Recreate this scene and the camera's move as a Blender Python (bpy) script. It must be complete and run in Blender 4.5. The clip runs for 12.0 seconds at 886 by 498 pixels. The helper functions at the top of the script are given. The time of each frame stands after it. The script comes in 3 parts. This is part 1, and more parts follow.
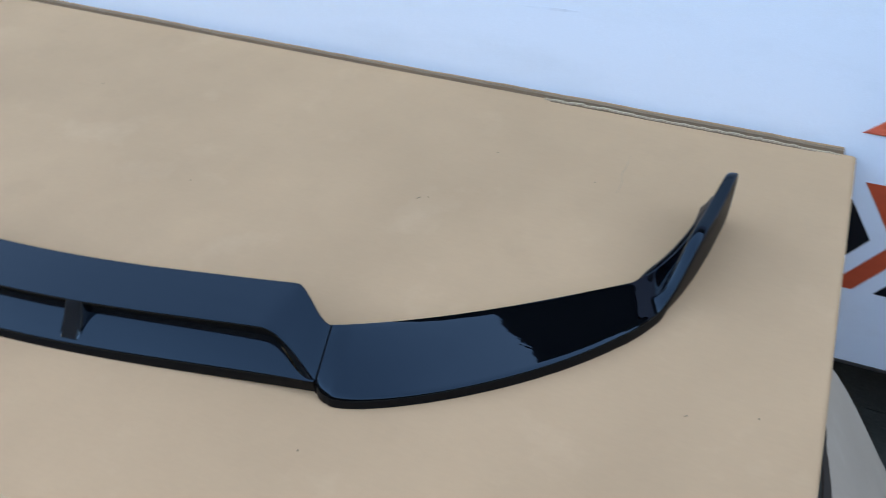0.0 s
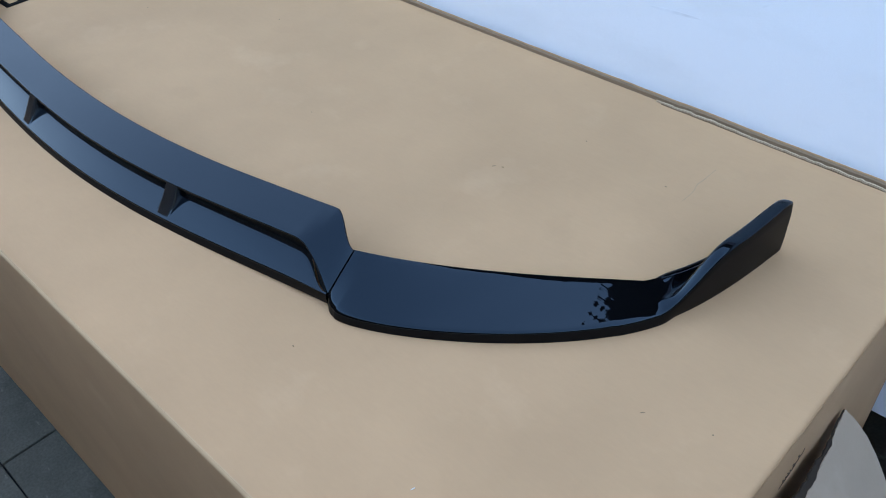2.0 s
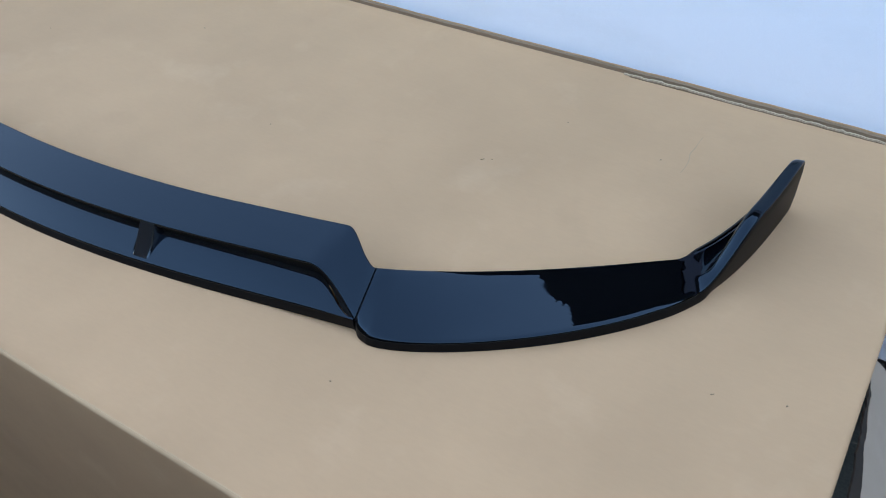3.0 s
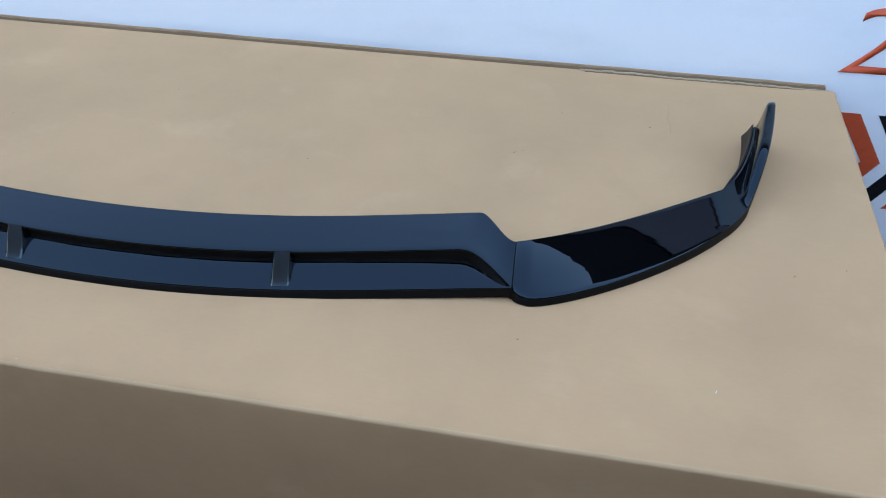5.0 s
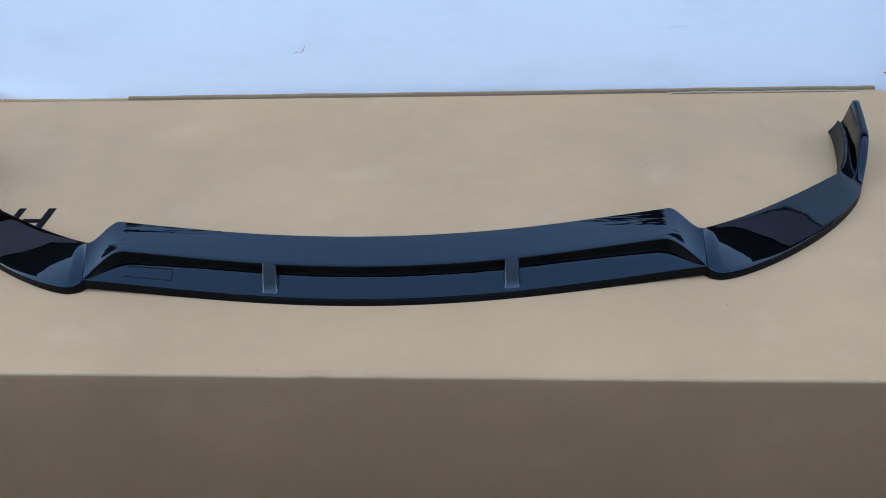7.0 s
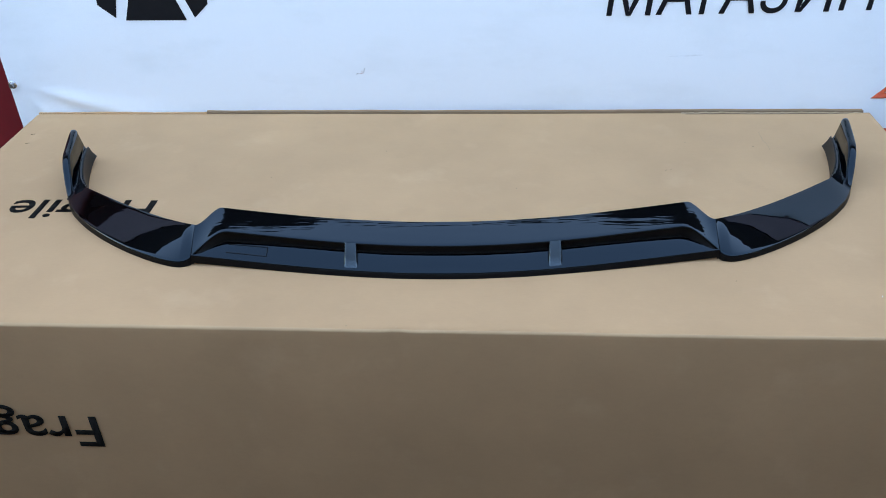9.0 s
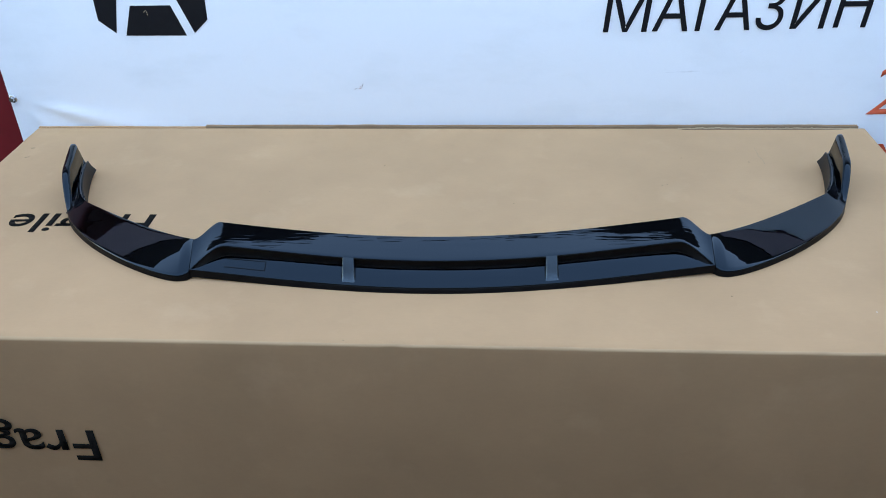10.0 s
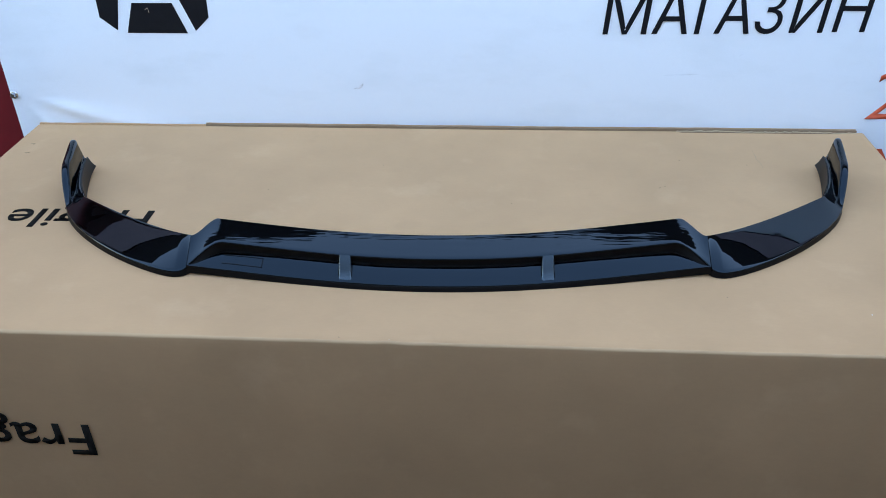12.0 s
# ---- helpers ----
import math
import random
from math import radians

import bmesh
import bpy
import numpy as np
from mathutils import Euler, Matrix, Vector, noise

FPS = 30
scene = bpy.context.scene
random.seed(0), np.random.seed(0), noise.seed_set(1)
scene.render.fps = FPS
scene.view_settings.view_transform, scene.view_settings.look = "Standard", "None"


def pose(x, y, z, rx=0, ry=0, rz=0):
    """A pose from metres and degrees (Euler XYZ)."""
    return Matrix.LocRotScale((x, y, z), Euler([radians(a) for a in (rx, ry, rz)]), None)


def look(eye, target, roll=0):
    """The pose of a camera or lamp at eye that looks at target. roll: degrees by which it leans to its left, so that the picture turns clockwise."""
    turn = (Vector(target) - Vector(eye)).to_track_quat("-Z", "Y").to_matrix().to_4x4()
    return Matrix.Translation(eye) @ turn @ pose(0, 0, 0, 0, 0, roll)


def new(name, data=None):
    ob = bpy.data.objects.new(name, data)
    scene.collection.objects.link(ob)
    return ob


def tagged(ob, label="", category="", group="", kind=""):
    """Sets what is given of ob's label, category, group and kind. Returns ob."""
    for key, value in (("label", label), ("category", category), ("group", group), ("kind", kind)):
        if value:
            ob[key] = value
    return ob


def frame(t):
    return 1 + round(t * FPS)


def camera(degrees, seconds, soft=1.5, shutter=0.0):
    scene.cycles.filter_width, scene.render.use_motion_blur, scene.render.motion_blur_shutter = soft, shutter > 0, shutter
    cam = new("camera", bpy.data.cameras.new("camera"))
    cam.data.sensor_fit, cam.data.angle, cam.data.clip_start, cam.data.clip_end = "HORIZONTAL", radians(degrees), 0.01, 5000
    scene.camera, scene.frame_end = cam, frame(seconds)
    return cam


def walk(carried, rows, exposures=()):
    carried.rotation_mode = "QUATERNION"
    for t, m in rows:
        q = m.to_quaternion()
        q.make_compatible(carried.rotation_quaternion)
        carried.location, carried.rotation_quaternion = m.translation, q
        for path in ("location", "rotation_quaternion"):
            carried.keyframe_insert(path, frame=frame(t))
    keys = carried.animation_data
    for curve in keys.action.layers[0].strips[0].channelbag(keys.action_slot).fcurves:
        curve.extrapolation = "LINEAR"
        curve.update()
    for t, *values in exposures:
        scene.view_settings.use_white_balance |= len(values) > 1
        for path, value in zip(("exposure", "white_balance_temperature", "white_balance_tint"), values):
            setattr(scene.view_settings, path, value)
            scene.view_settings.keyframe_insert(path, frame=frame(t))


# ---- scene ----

# ---------------------------------------------------------------- camera
TOP = 0.722          # height of the carton's top above the paving
cam = camera(55.9, 12.0, soft=0.95, shutter=0.3)
rows = [
    (0.0, pose(0.8491, -0.3975, 0.7011 + TOP, 48.20, 1.85, 23.16)),
    (0.2, pose(0.8782, -0.3891, 0.7009 + TOP, 48.45, 2.51, 28.37)),
    (0.5, pose(0.9452, -0.3784, 0.7058 + TOP, 48.89, 2.42, 34.28)),
    (1.0, pose(1.0670, -0.3518, 0.7130 + TOP, 48.81, 2.07, 41.96)),
    (1.5, pose(1.0929, -0.3426, 0.7165 + TOP, 48.66, 1.91, 44.22)),
    (2.0, pose(1.0916, -0.3442, 0.7100 + TOP, 48.53, 2.25, 43.51)),
    (2.5, pose(1.0491, -0.3611, 0.7092 + TOP, 47.74, 2.54, 39.90)),
    (3.0, pose(0.9201, -0.4030, 0.6966 + TOP, 47.09, 2.25, 32.17)),
    (3.5, pose(0.8437, -0.4756, 0.7018 + TOP, 47.00, 2.11, 27.09)),
    (3.7, pose(0.8360, -0.5166, 0.7057 + TOP, 47.54, 1.75, 26.63)),
    (5.3, pose(0.4968, -0.7983, 0.7531 + TOP, 50.58, -0.12, 7.90)),
    (5.5, pose(0.4777, -0.8474, 0.7635 + TOP, 50.84, -0.09, 6.73)),
    (6.0, pose(0.4287, -0.9516, 0.7997 + TOP, 52.36, 1.77, 5.20)),
    (6.5, pose(0.3225, -0.9792, 0.8143 + TOP, 53.91, 2.14, 5.17)),
    (7.0, pose(0.1633, -0.9833, 0.8084 + TOP, 53.97, 2.25, 2.98)),
    (7.2, pose(0.1318, -1.0021, 0.8123 + TOP, 54.03, 2.26, 2.12)),
    (8.8, pose(0.0952, -1.2367, 0.8718 + TOP, 56.70, 1.59, 3.62)),
    (9.0, pose(0.0826, -1.2421, 0.8686 + TOP, 56.71, 1.62, 3.49)),
    (9.5, pose(0.0830, -1.2454, 0.8755 + TOP, 56.94, 1.64, 3.55)),
    (10.0, pose(0.0860, -1.2462, 0.8772 + TOP, 57.54, 1.48, 3.48)),
    (10.5, pose(0.0946, -1.2472, 0.8747 + TOP, 57.62, 1.53, 3.64)),
    (11.0, pose(0.0958, -1.2472, 0.8726 + TOP, 57.56, 1.37, 3.66)),
    (11.5, pose(0.0959, -1.2499, 0.8742 + TOP, 57.70, 1.20, 3.66)),
    (12.0, pose(0.0944, -1.2542, 0.8706 + TOP, 57.82, 0.99, 3.88)),
]
walk(cam, rows, exposures=[(0.0, 3.45, 9300, 12), (0.5, 3.40, 9200, 12), (1.5, 3.40, 9200, 12), (3.5, 3.43, 9200, 12), (5.5, 3.47, 9500, 11), (6.0, 3.50, 9750, 11), (6.5, 3.38, 9200, 11), (7.0, 3.36, 8900, 11), (9.0, 3.50, 9900, 11), (10.0, 3.48, 9800, 11), (12.0, 3.43, 9400, 11)])

# ---------------------------------------------------------------- light
SUN_EL, SUN_ROT = radians(29), radians(12)      # behind the building: the place lies in its shade
world = bpy.data.worlds.new("world")
world.use_nodes = True
scene.world = world
wt = world.node_tree
sky = wt.nodes.new("ShaderNodeTexSky")
sky.sky_type, sky.sun_disc = "NISHITA", False
sky.sun_elevation, sky.sun_rotation = SUN_EL, SUN_ROT
sky.air_density, sky.dust_density, sky.ozone_density = 1.0, 1.0, 3.2
wt.links.new(sky.outputs[0], wt.nodes["Background"].inputs[0])
wt.nodes["Background"].inputs[1].default_value = 0.15
sun = new("sun", bpy.data.lights.new("sun", "SUN"))
sun.data.energy, sun.data.angle, sun.data.color = 2.5, radians(0.6), (1.0, 0.94, 0.86)
sun.matrix_world = look((math.sin(SUN_ROT) * math.cos(SUN_EL), math.cos(SUN_ROT) * math.cos(SUN_EL), math.sin(SUN_EL)), (0, 0, 0))


# ---------------------------------------------------------------- materials
class Nodes:
    """A node material with a Principled shader and short ways to add nodes."""

    def __init__(self, name, rough=0.5, metal=0.0, spec=0.5):
        self.mat = bpy.data.materials.new(name)
        self.mat.use_nodes = True
        self.t = self.mat.node_tree
        self.p = self.t.nodes["Principled BSDF"]
        self.p.inputs["Roughness"].default_value = rough
        self.p.inputs["Metallic"].default_value = metal
        self.p.inputs["Specular IOR Level"].default_value = spec
        self.where = self.t.nodes.new("ShaderNodeTexCoord").outputs["Object"]

    def noise(self, scale, detail=4.0, rough=0.55, stretch=(1, 1, 1)):
        m = self.t.nodes.new("ShaderNodeMapping")
        m.inputs["Scale"].default_value = stretch
        n = self.t.nodes.new("ShaderNodeTexNoise")
        n.inputs["Scale"].default_value = scale
        n.inputs["Detail"].default_value = detail
        n.inputs["Roughness"].default_value = rough
        self.t.links.new(self.where, m.inputs[0])
        self.t.links.new(m.outputs[0], n.inputs[0])
        return n.outputs[0]

    def ramp(self, fac, stops):
        r = self.t.nodes.new("ShaderNodeValToRGB")
        els = r.color_ramp.elements
        while len(els) < len(stops):
            els.new(0.5)
        for e, (at, c) in zip(els, stops):
            e.position, e.color = at, (*c, 1) if len(c) == 3 else c
        self.t.links.new(fac, r.inputs[0])
        return r.outputs[0]

    def mix(self, fac, a, b, kind="MIX"):
        m = self.t.nodes.new("ShaderNodeMix")
        m.data_type, m.blend_type = "RGBA", kind
        for at, v in ((0, fac), (6, a), (7, b)):
            if isinstance(v, (int, float)):
                m.inputs[at].default_value = v
            elif isinstance(v, tuple):
                m.inputs[at].default_value = (*v, 1)
            else:
                self.t.links.new(v, m.inputs[at])
        return m.outputs[2]

    def base(self, v):
        if isinstance(v, tuple):
            self.p.inputs["Base Color"].default_value = (*v, 1)
        else:
            self.t.links.new(v, self.p.inputs["Base Color"])
        return self

    def rough(self, v):
        self.t.links.new(v, self.p.inputs["Roughness"])
        return self

    def bump(self, height, strength, depth):
        b = self.t.nodes.new("ShaderNodeBump")
        b.inputs["Strength"].default_value, b.inputs["Distance"].default_value = strength, depth
        self.t.links.new(height, b.inputs["Height"])
        old = self.p.inputs["Normal"]
        if old.is_linked:
            self.t.links.new(old.links[0].from_socket, b.inputs["Normal"])
        self.t.links.new(b.outputs[0], old)
        return self


def grey(v):
    return (v, v, v)


def cardboard(name, tone):
    n = Nodes(name, rough=0.85, spec=0.25)
    dark = tuple(c * 0.90 for c in tone)
    light = tuple(min(1, c * 1.06) for c in tone)
    body = n.ramp(n.noise(3.2, 5), [(0.32, dark), (0.68, light)])
    fibre = n.ramp(n.noise(260, 3, 0.6, (0.3, 1, 0.6)), [(0.3, grey(0.985)), (0.7, grey(1.01))])
    stain = n.ramp(n.noise(7, 5, 0.6), [(0.28, (1.06, 1.08, 1.11)), (0.42, grey(1.0)), (0.62, grey(1.0)), (0.76, grey(0.945))])
    n.base(n.mix(1.0, n.mix(1.0, body, fibre, "MULTIPLY"), stain, "MULTIPLY"))
    n.bump(n.noise(5, 3, 0.5, (1, 0.6, 1)), 0.12, 0.004)
    n.bump(n.noise(70, 2, 0.5, (0.03, 1.0, 2.2)), 0.10, 0.0012)
    n.bump(n.noise(420, 2), 0.06, 0.0003)
    return n.mat


def plain(name, color, rough, metal=0.0, spec=0.5, vary=0.12, scale=30):
    n = Nodes(name, rough, metal, spec)
    lo, hi = tuple(c * (1 - vary) for c in color), tuple(c * (1 + vary) for c in color)
    n.base(n.ramp(n.noise(scale, 5), [(0.3, lo), (0.7, hi)]))
    return n.mat


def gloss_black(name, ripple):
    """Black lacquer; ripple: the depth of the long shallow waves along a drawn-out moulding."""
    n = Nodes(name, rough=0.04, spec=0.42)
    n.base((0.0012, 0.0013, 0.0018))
    # Tint puts the deeper blue of the reflected sky into the lacquer.
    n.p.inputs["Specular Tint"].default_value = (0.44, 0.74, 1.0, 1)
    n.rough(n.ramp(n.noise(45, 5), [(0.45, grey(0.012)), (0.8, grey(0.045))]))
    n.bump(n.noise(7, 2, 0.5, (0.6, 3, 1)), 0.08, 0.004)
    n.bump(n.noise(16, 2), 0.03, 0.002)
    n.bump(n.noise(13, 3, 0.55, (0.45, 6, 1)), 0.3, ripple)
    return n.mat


def banner_vinyl():
    n = Nodes("banner_vinyl", rough=0.5, spec=0.3)
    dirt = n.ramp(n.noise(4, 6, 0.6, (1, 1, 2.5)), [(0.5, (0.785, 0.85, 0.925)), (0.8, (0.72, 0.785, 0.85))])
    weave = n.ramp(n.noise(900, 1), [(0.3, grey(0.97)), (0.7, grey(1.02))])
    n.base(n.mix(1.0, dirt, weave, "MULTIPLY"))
    n.bump(n.noise(2.2, 3), 0.25, 0.01)
    return n.mat


def paving_stone():
    n = Nodes("paving_stone", rough=0.8, spec=0.35)
    tone = n.ramp(n.noise(7, 6, 0.6), [(0.3, (0.052, 0.053, 0.043)), (0.72, (0.100, 0.101, 0.084))])
    scuff = n.ramp(n.noise(16, 3, 0.5, (1, 3.2, 1)), [(0.66, grey(1.0)), (0.74, grey(2.1))])
    tone = n.mix(1.0, tone, scuff, "MULTIPLY")
    grit = n.ramp(n.noise(180, 4), [(0.3, grey(0.75)), (0.75, grey(1.2))])
    n.base(n.mix(1.0, tone, grit, "MULTIPLY"))
    n.bump(n.noise(120, 4), 0.5, 0.002)
    return n.mat


CARD = cardboard("kraft_cardboard", (0.534, 0.317, 0.174))
CARD_FOLD = cardboard("fold_highlight", (0.535, 0.342, 0.197))
CARD_GREY = cardboard("weathered_cardboard", (0.45, 0.345, 0.255))
# Near black: the deep shade beside the leaning board is in this colour.
CARD_DARK = cardboard("fluting_and_gap_shade", (0.040, 0.029, 0.021))
CARD_TORN = cardboard("torn_cardboard", (0.54, 0.41, 0.28))
CARD_RIM = cardboard("cut_edge_and_shade", (0.25, 0.165, 0.105))
INK = plain("black_ink", (0.012, 0.011, 0.010), 0.8, spec=0.04, vary=0.5, scale=90)
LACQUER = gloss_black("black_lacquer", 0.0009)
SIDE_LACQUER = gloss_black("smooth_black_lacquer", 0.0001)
MATTE = plain("matte_black_plastic", (0.008, 0.008, 0.0085), 0.62, spec=0.14)
EDGE = plain("dull_black_edge", (0.006, 0.006, 0.0065), 0.42, spec=0.06)
SATIN = plain("satin_black_plastic", (0.008, 0.008, 0.009), 0.45, spec=0.25)
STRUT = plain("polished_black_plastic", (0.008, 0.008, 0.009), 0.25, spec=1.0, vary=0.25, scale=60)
# Blue sky reflection on the struts, set by specular tint.
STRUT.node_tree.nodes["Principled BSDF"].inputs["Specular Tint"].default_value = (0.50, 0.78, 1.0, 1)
VINYL = banner_vinyl()
PRINT_BLACK = plain("black_print", (0.007, 0.0075, 0.010), 0.6, spec=0.15, scale=60)
PRINT_ORANGE = plain("orange_print", (0.60, 0.085, 0.035), 0.5, spec=0.3, vary=0.06, scale=60)
RED = plain("dark_red_cladding", (0.20, 0.009, 0.014), 0.45, vary=0.15, scale=9)
STEEL = plain("zinc_steel", (0.62, 0.64, 0.67), 0.25, metal=1.0)
ROOF = plain("brown_roof_sheet", (0.010, 0.007, 0.007), 0.8, spec=0.1, vary=0.4, scale=14)
STONE = paving_stone()
EARTH = plain("dark_joint_sand", (0.026, 0.026, 0.025), 0.95, vary=0.3, scale=60)
PLINTH = plain("grey_plinth_plaster", (0.17, 0.165, 0.16), 0.9, vary=0.25, scale=4)
# Brown picked for the warm bounce it throws on the carton's front.
RENDER_WALL = plain("brown_plaster", (0.150, 0.080, 0.036), 0.9, vary=0.2, scale=3)


# ---------------------------------------------------------------- mesh helpers
def part(name, bm, material, parent=None, label="", smooth=0.0):
    """One mesh object out of a bmesh; smooth: the angle in degrees below which edges are shaded smooth."""
    bmesh.ops.recalc_face_normals(bm, faces=bm.faces)
    if smooth:
        for f in bm.faces:
            f.smooth = True
        for e in bm.edges:
            if len(e.link_faces) == 2 and e.calc_face_angle(0) > radians(smooth):
                e.smooth = False
    me = bpy.data.meshes.new(name)
    bm.to_mesh(me)
    bm.free()
    me.materials.append(material)
    ob = new(name, me)
    if parent is not None:
        ob.parent = parent
    if label:
        tagged(ob, label)
    return ob


def box_into(bm, a, b, bevel=0.0):
    vs = [bm.verts.new((x, y, z)) for z in (a[2], b[2]) for y in (a[1], b[1]) for x in (a[0], b[0])]
    fs = [bm.faces.new([vs[i] for i in q]) for q in ((0, 2, 3, 1), (4, 5, 7, 6), (0, 1, 5, 4), (1, 3, 7, 5), (3, 2, 6, 7), (2, 0, 4, 6))]
    if bevel:
        es = list({e for f in fs for e in f.edges})
        bmesh.ops.bevel(bm, geom=es, offset=bevel, segments=2, affect="EDGES")
    return bm


def block(a, b, bevel=0.0):
    return box_into(bmesh.new(), a, b, bevel)


def loft(loops, closed=True, caps=True):
    """A skin over loops of equally many points."""
    bm = bmesh.new()
    grid = [[bm.verts.new(p) for p in loop] for loop in loops]
    n = len(grid[0])
    for a, b in zip(grid, grid[1:]):
        for i in range(n if closed else n - 1):
            j = (i + 1) % n
            bm.faces.new((a[i], a[j], b[j], b[i]))
    if caps and closed:
        bm.faces.new(grid[0])
        bm.faces.new(grid[-1][::-1])
    return bm


def slab(outline, y0, y1):
    """A flat plate with the given outline in x and z, from y0 to y1."""
    bm = bmesh.new()
    front = [bm.verts.new((x, y0, z)) for x, z in outline]
    back = [bm.verts.new((x, y1, z)) for x, z in outline]
    bm.faces.new(front)
    bm.faces.new(back[::-1])
    for i in range(len(outline)):
        j = (i + 1) % len(outline)
        bm.faces.new((front[i], back[i], back[j], front[j]))
    return bm


def strips(ob, count, which, material):
    """Give some of the strips that run along a lofted skin a second material."""
    ob.data.materials.append(material)
    slot = len(ob.data.materials) - 1
    last = len(ob.data.polygons) // count * count
    for f in ob.data.polygons:
        if f.index < last and f.index % count in which:
            f.material_index = slot
    return ob


def bezier(p, s):
    p = [Vector(q) for q in p]
    return (1 - s) ** 3 * p[0] + 3 * s * (1 - s) ** 2 * p[1] + 3 * s * s * (1 - s) * p[2] + s ** 3 * p[3]


def smoothstep(a, b, v):
    t = min(1, max(0, (v - a) / (b - a)))
    return t * t * (3 - 2 * t)


def lettering(text, size, material, m, parent, name, width=0.0, weight=0.0, shear=0.0, label="", depth=0.0004):
    """Letters of the built-in font as a mesh, from x = 0: size is the height of a capital, width that of the whole word."""
    cu = bpy.data.curves.new(name, "FONT")
    cu.body, cu.size, cu.shear, cu.extrude, cu.offset, cu.resolution_u = text, 1.0, shear, 0.0, weight, 6
    tmp = new(name, cu)
    bpy.context.view_layer.update()
    me = bpy.data.meshes.new_from_object(tmp.evaluated_get(bpy.context.evaluated_depsgraph_get()))
    bpy.data.objects.remove(tmp)
    bm = bmesh.new()
    bm.from_mesh(me)
    bpy.data.meshes.remove(me)
    k = size / 0.73
    x0, x1 = min(v.co.x for v in bm.verts), max(v.co.x for v in bm.verts)
    for v in bm.verts:
        v.co = Vector(((v.co.x - x0) * width / (x1 - x0), v.co.y * k, v.co.z * k))
    geo = bmesh.ops.extrude_face_region(bm, geom=list(bm.faces))
    for v in geo["geom"]:
        if isinstance(v, bmesh.types.BMVert):
            v.co.z += depth
    ob = part(name, bm, material, parent, label)
    ob.matrix_local = m
    return ob


# ---------------------------------------------------------------- ground
ground = part("ground", block((-60, -60, -0.30), (60, 60, -0.022)), EARTH)
tagged(ground, "dark sandy ground under the paving", "ground", kind="structure")

# ---------------------------------------------------------------- building with the banner
WALL_Y = 0.80
wall = part("wall_north", block((-9, WALL_Y, 0.34), (9, WALL_Y + 0.25, 1.68)), RED)
plinth = part("wall_plinth", block((-9, WALL_Y + 0.22, -0.02), (9, WALL_Y + 0.40, 0.345)), PLINTH)
tagged(plinth, "dark recessed plinth under the red wall", "plinth", kind="structure")
# Unseen sun blocker, added: stops leaks under the roof and sunlit bounce.
sun_block = part("sun_block_wall", block((-9, 2.52, -0.02), (9, 2.75, 5.80)), RENDER_WALL)
tagged(sun_block, "unseen tall brown wall added to keep the sun off the yard", "wall", kind="structure")
tagged(wall, "dark red sheet-clad wall behind the banner", "wall", kind="structure")
EAVE_Y, EAVE_LOW, EAVE_Z = 0.70, 1.69, 2.70
N = 2400
ribs = []
for i in range(N + 1):
    x = -9 + 18 * i / N
    w = 0.010 * math.sin(x * 2 * math.pi / 0.18) + 0.03 * noise.noise((x * 1.1, 0, 0)) + 0.04 * noise.noise((x * 4.7, 2, 0)) + 0.08 * noise.noise((x * 15, 5, 0)) + 0.07 * noise.noise((x * 34, 7, 0)) + 0.05 * noise.noise((x * 70, 9, 0))
    z = EAVE_Z + 0.7 * w
    ribs.append([(x, EAVE_Y, EAVE_LOW), (x, WALL_Y + 0.06, EAVE_LOW), (x, 2.50, 3.42), (x, 2.50, 3.60), (x, EAVE_Y, z)])
eave = part("roof_eave", loft(ribs), ROOF)
MAUVE = plain("mauve_board", (0.47, 0.33, 0.36), 0.7, vary=0.10, scale=5)
board = part("eave_board", block((-9, 0.712, 1.424), (9, 0.797, 1.686)), MAUVE)
tagged(board, "dull mauve board between the banner and the eave", "eave board", kind="structure")
tagged(eave, "dark brown roof with a high ribbed fascia over the wall", "roof", kind="structure")
# Added wall out of view: blocks low southern sky from the carton's front.
back = part("shade_wall_south", block((-7, -1.78, -0.02), (7, -1.62, 2.02)), RENDER_WALL)
tagged(back, "unseen plain brown wall added to shade the carton's front", "wall", kind="structure")
# Added wall out of view: cuts sky light reaching the right end panel.
side_wall = part("shade_wall_east", block((3.60, -1.615, -0.02), (3.75, WALL_Y - 0.105, 1.90)), RENDER_WALL)
tagged(side_wall, "unseen plain brown side wall added to darken the carton's right end", "wall", kind="structure")


# banner
def banner_y(x, z):
    y = 0.714 + 0.0065 * x
    d = Vector((x + 1.166, z - 0.077 - TOP))
    r, a = d.length, math.atan2(d.y, d.x)
    if r > 1e-4:
        fan = 1.0 * math.exp(-((a + 0.26) / 0.10) ** 2) - 0.35 * math.exp(-((a + 0.42) / 0.09) ** 2) + 0.9 * math.exp(-((a + 0.85) / 0.12) ** 2) + 0.3 * math.exp(-((a - 0.5) / 0.25) ** 2)
        y -= 0.012 * math.exp(-r * 2.6) * fan * smoothstep(0.02, 0.18, r)
    y += 0.004 * noise.noise((x * 1.7, z * 2.2, 0.0))
    return y


def banner_sheet():
    xs = np.concatenate([np.linspace(-1.174, -0.60, 90), np.linspace(-0.59, 2.9, 160)])
    zs = np.linspace(TOP - 0.414, TOP + 0.70, 110)
    bm = bmesh.new()
    for side in (0, 1):
        grid = [[bm.verts.new((x, banner_y(x, z) + 0.0016 * side, z)) for x in xs] for z in zs]
        for a, b in zip(grid, grid[1:]):
            for i in range(len(xs) - 1):
                bm.faces.new((a[i], a[i + 1], b[i + 1], b[i]) if side == 0 else (a[i], b[i], b[i + 1], a[i + 1]))
    return bm


banner = new("banner")
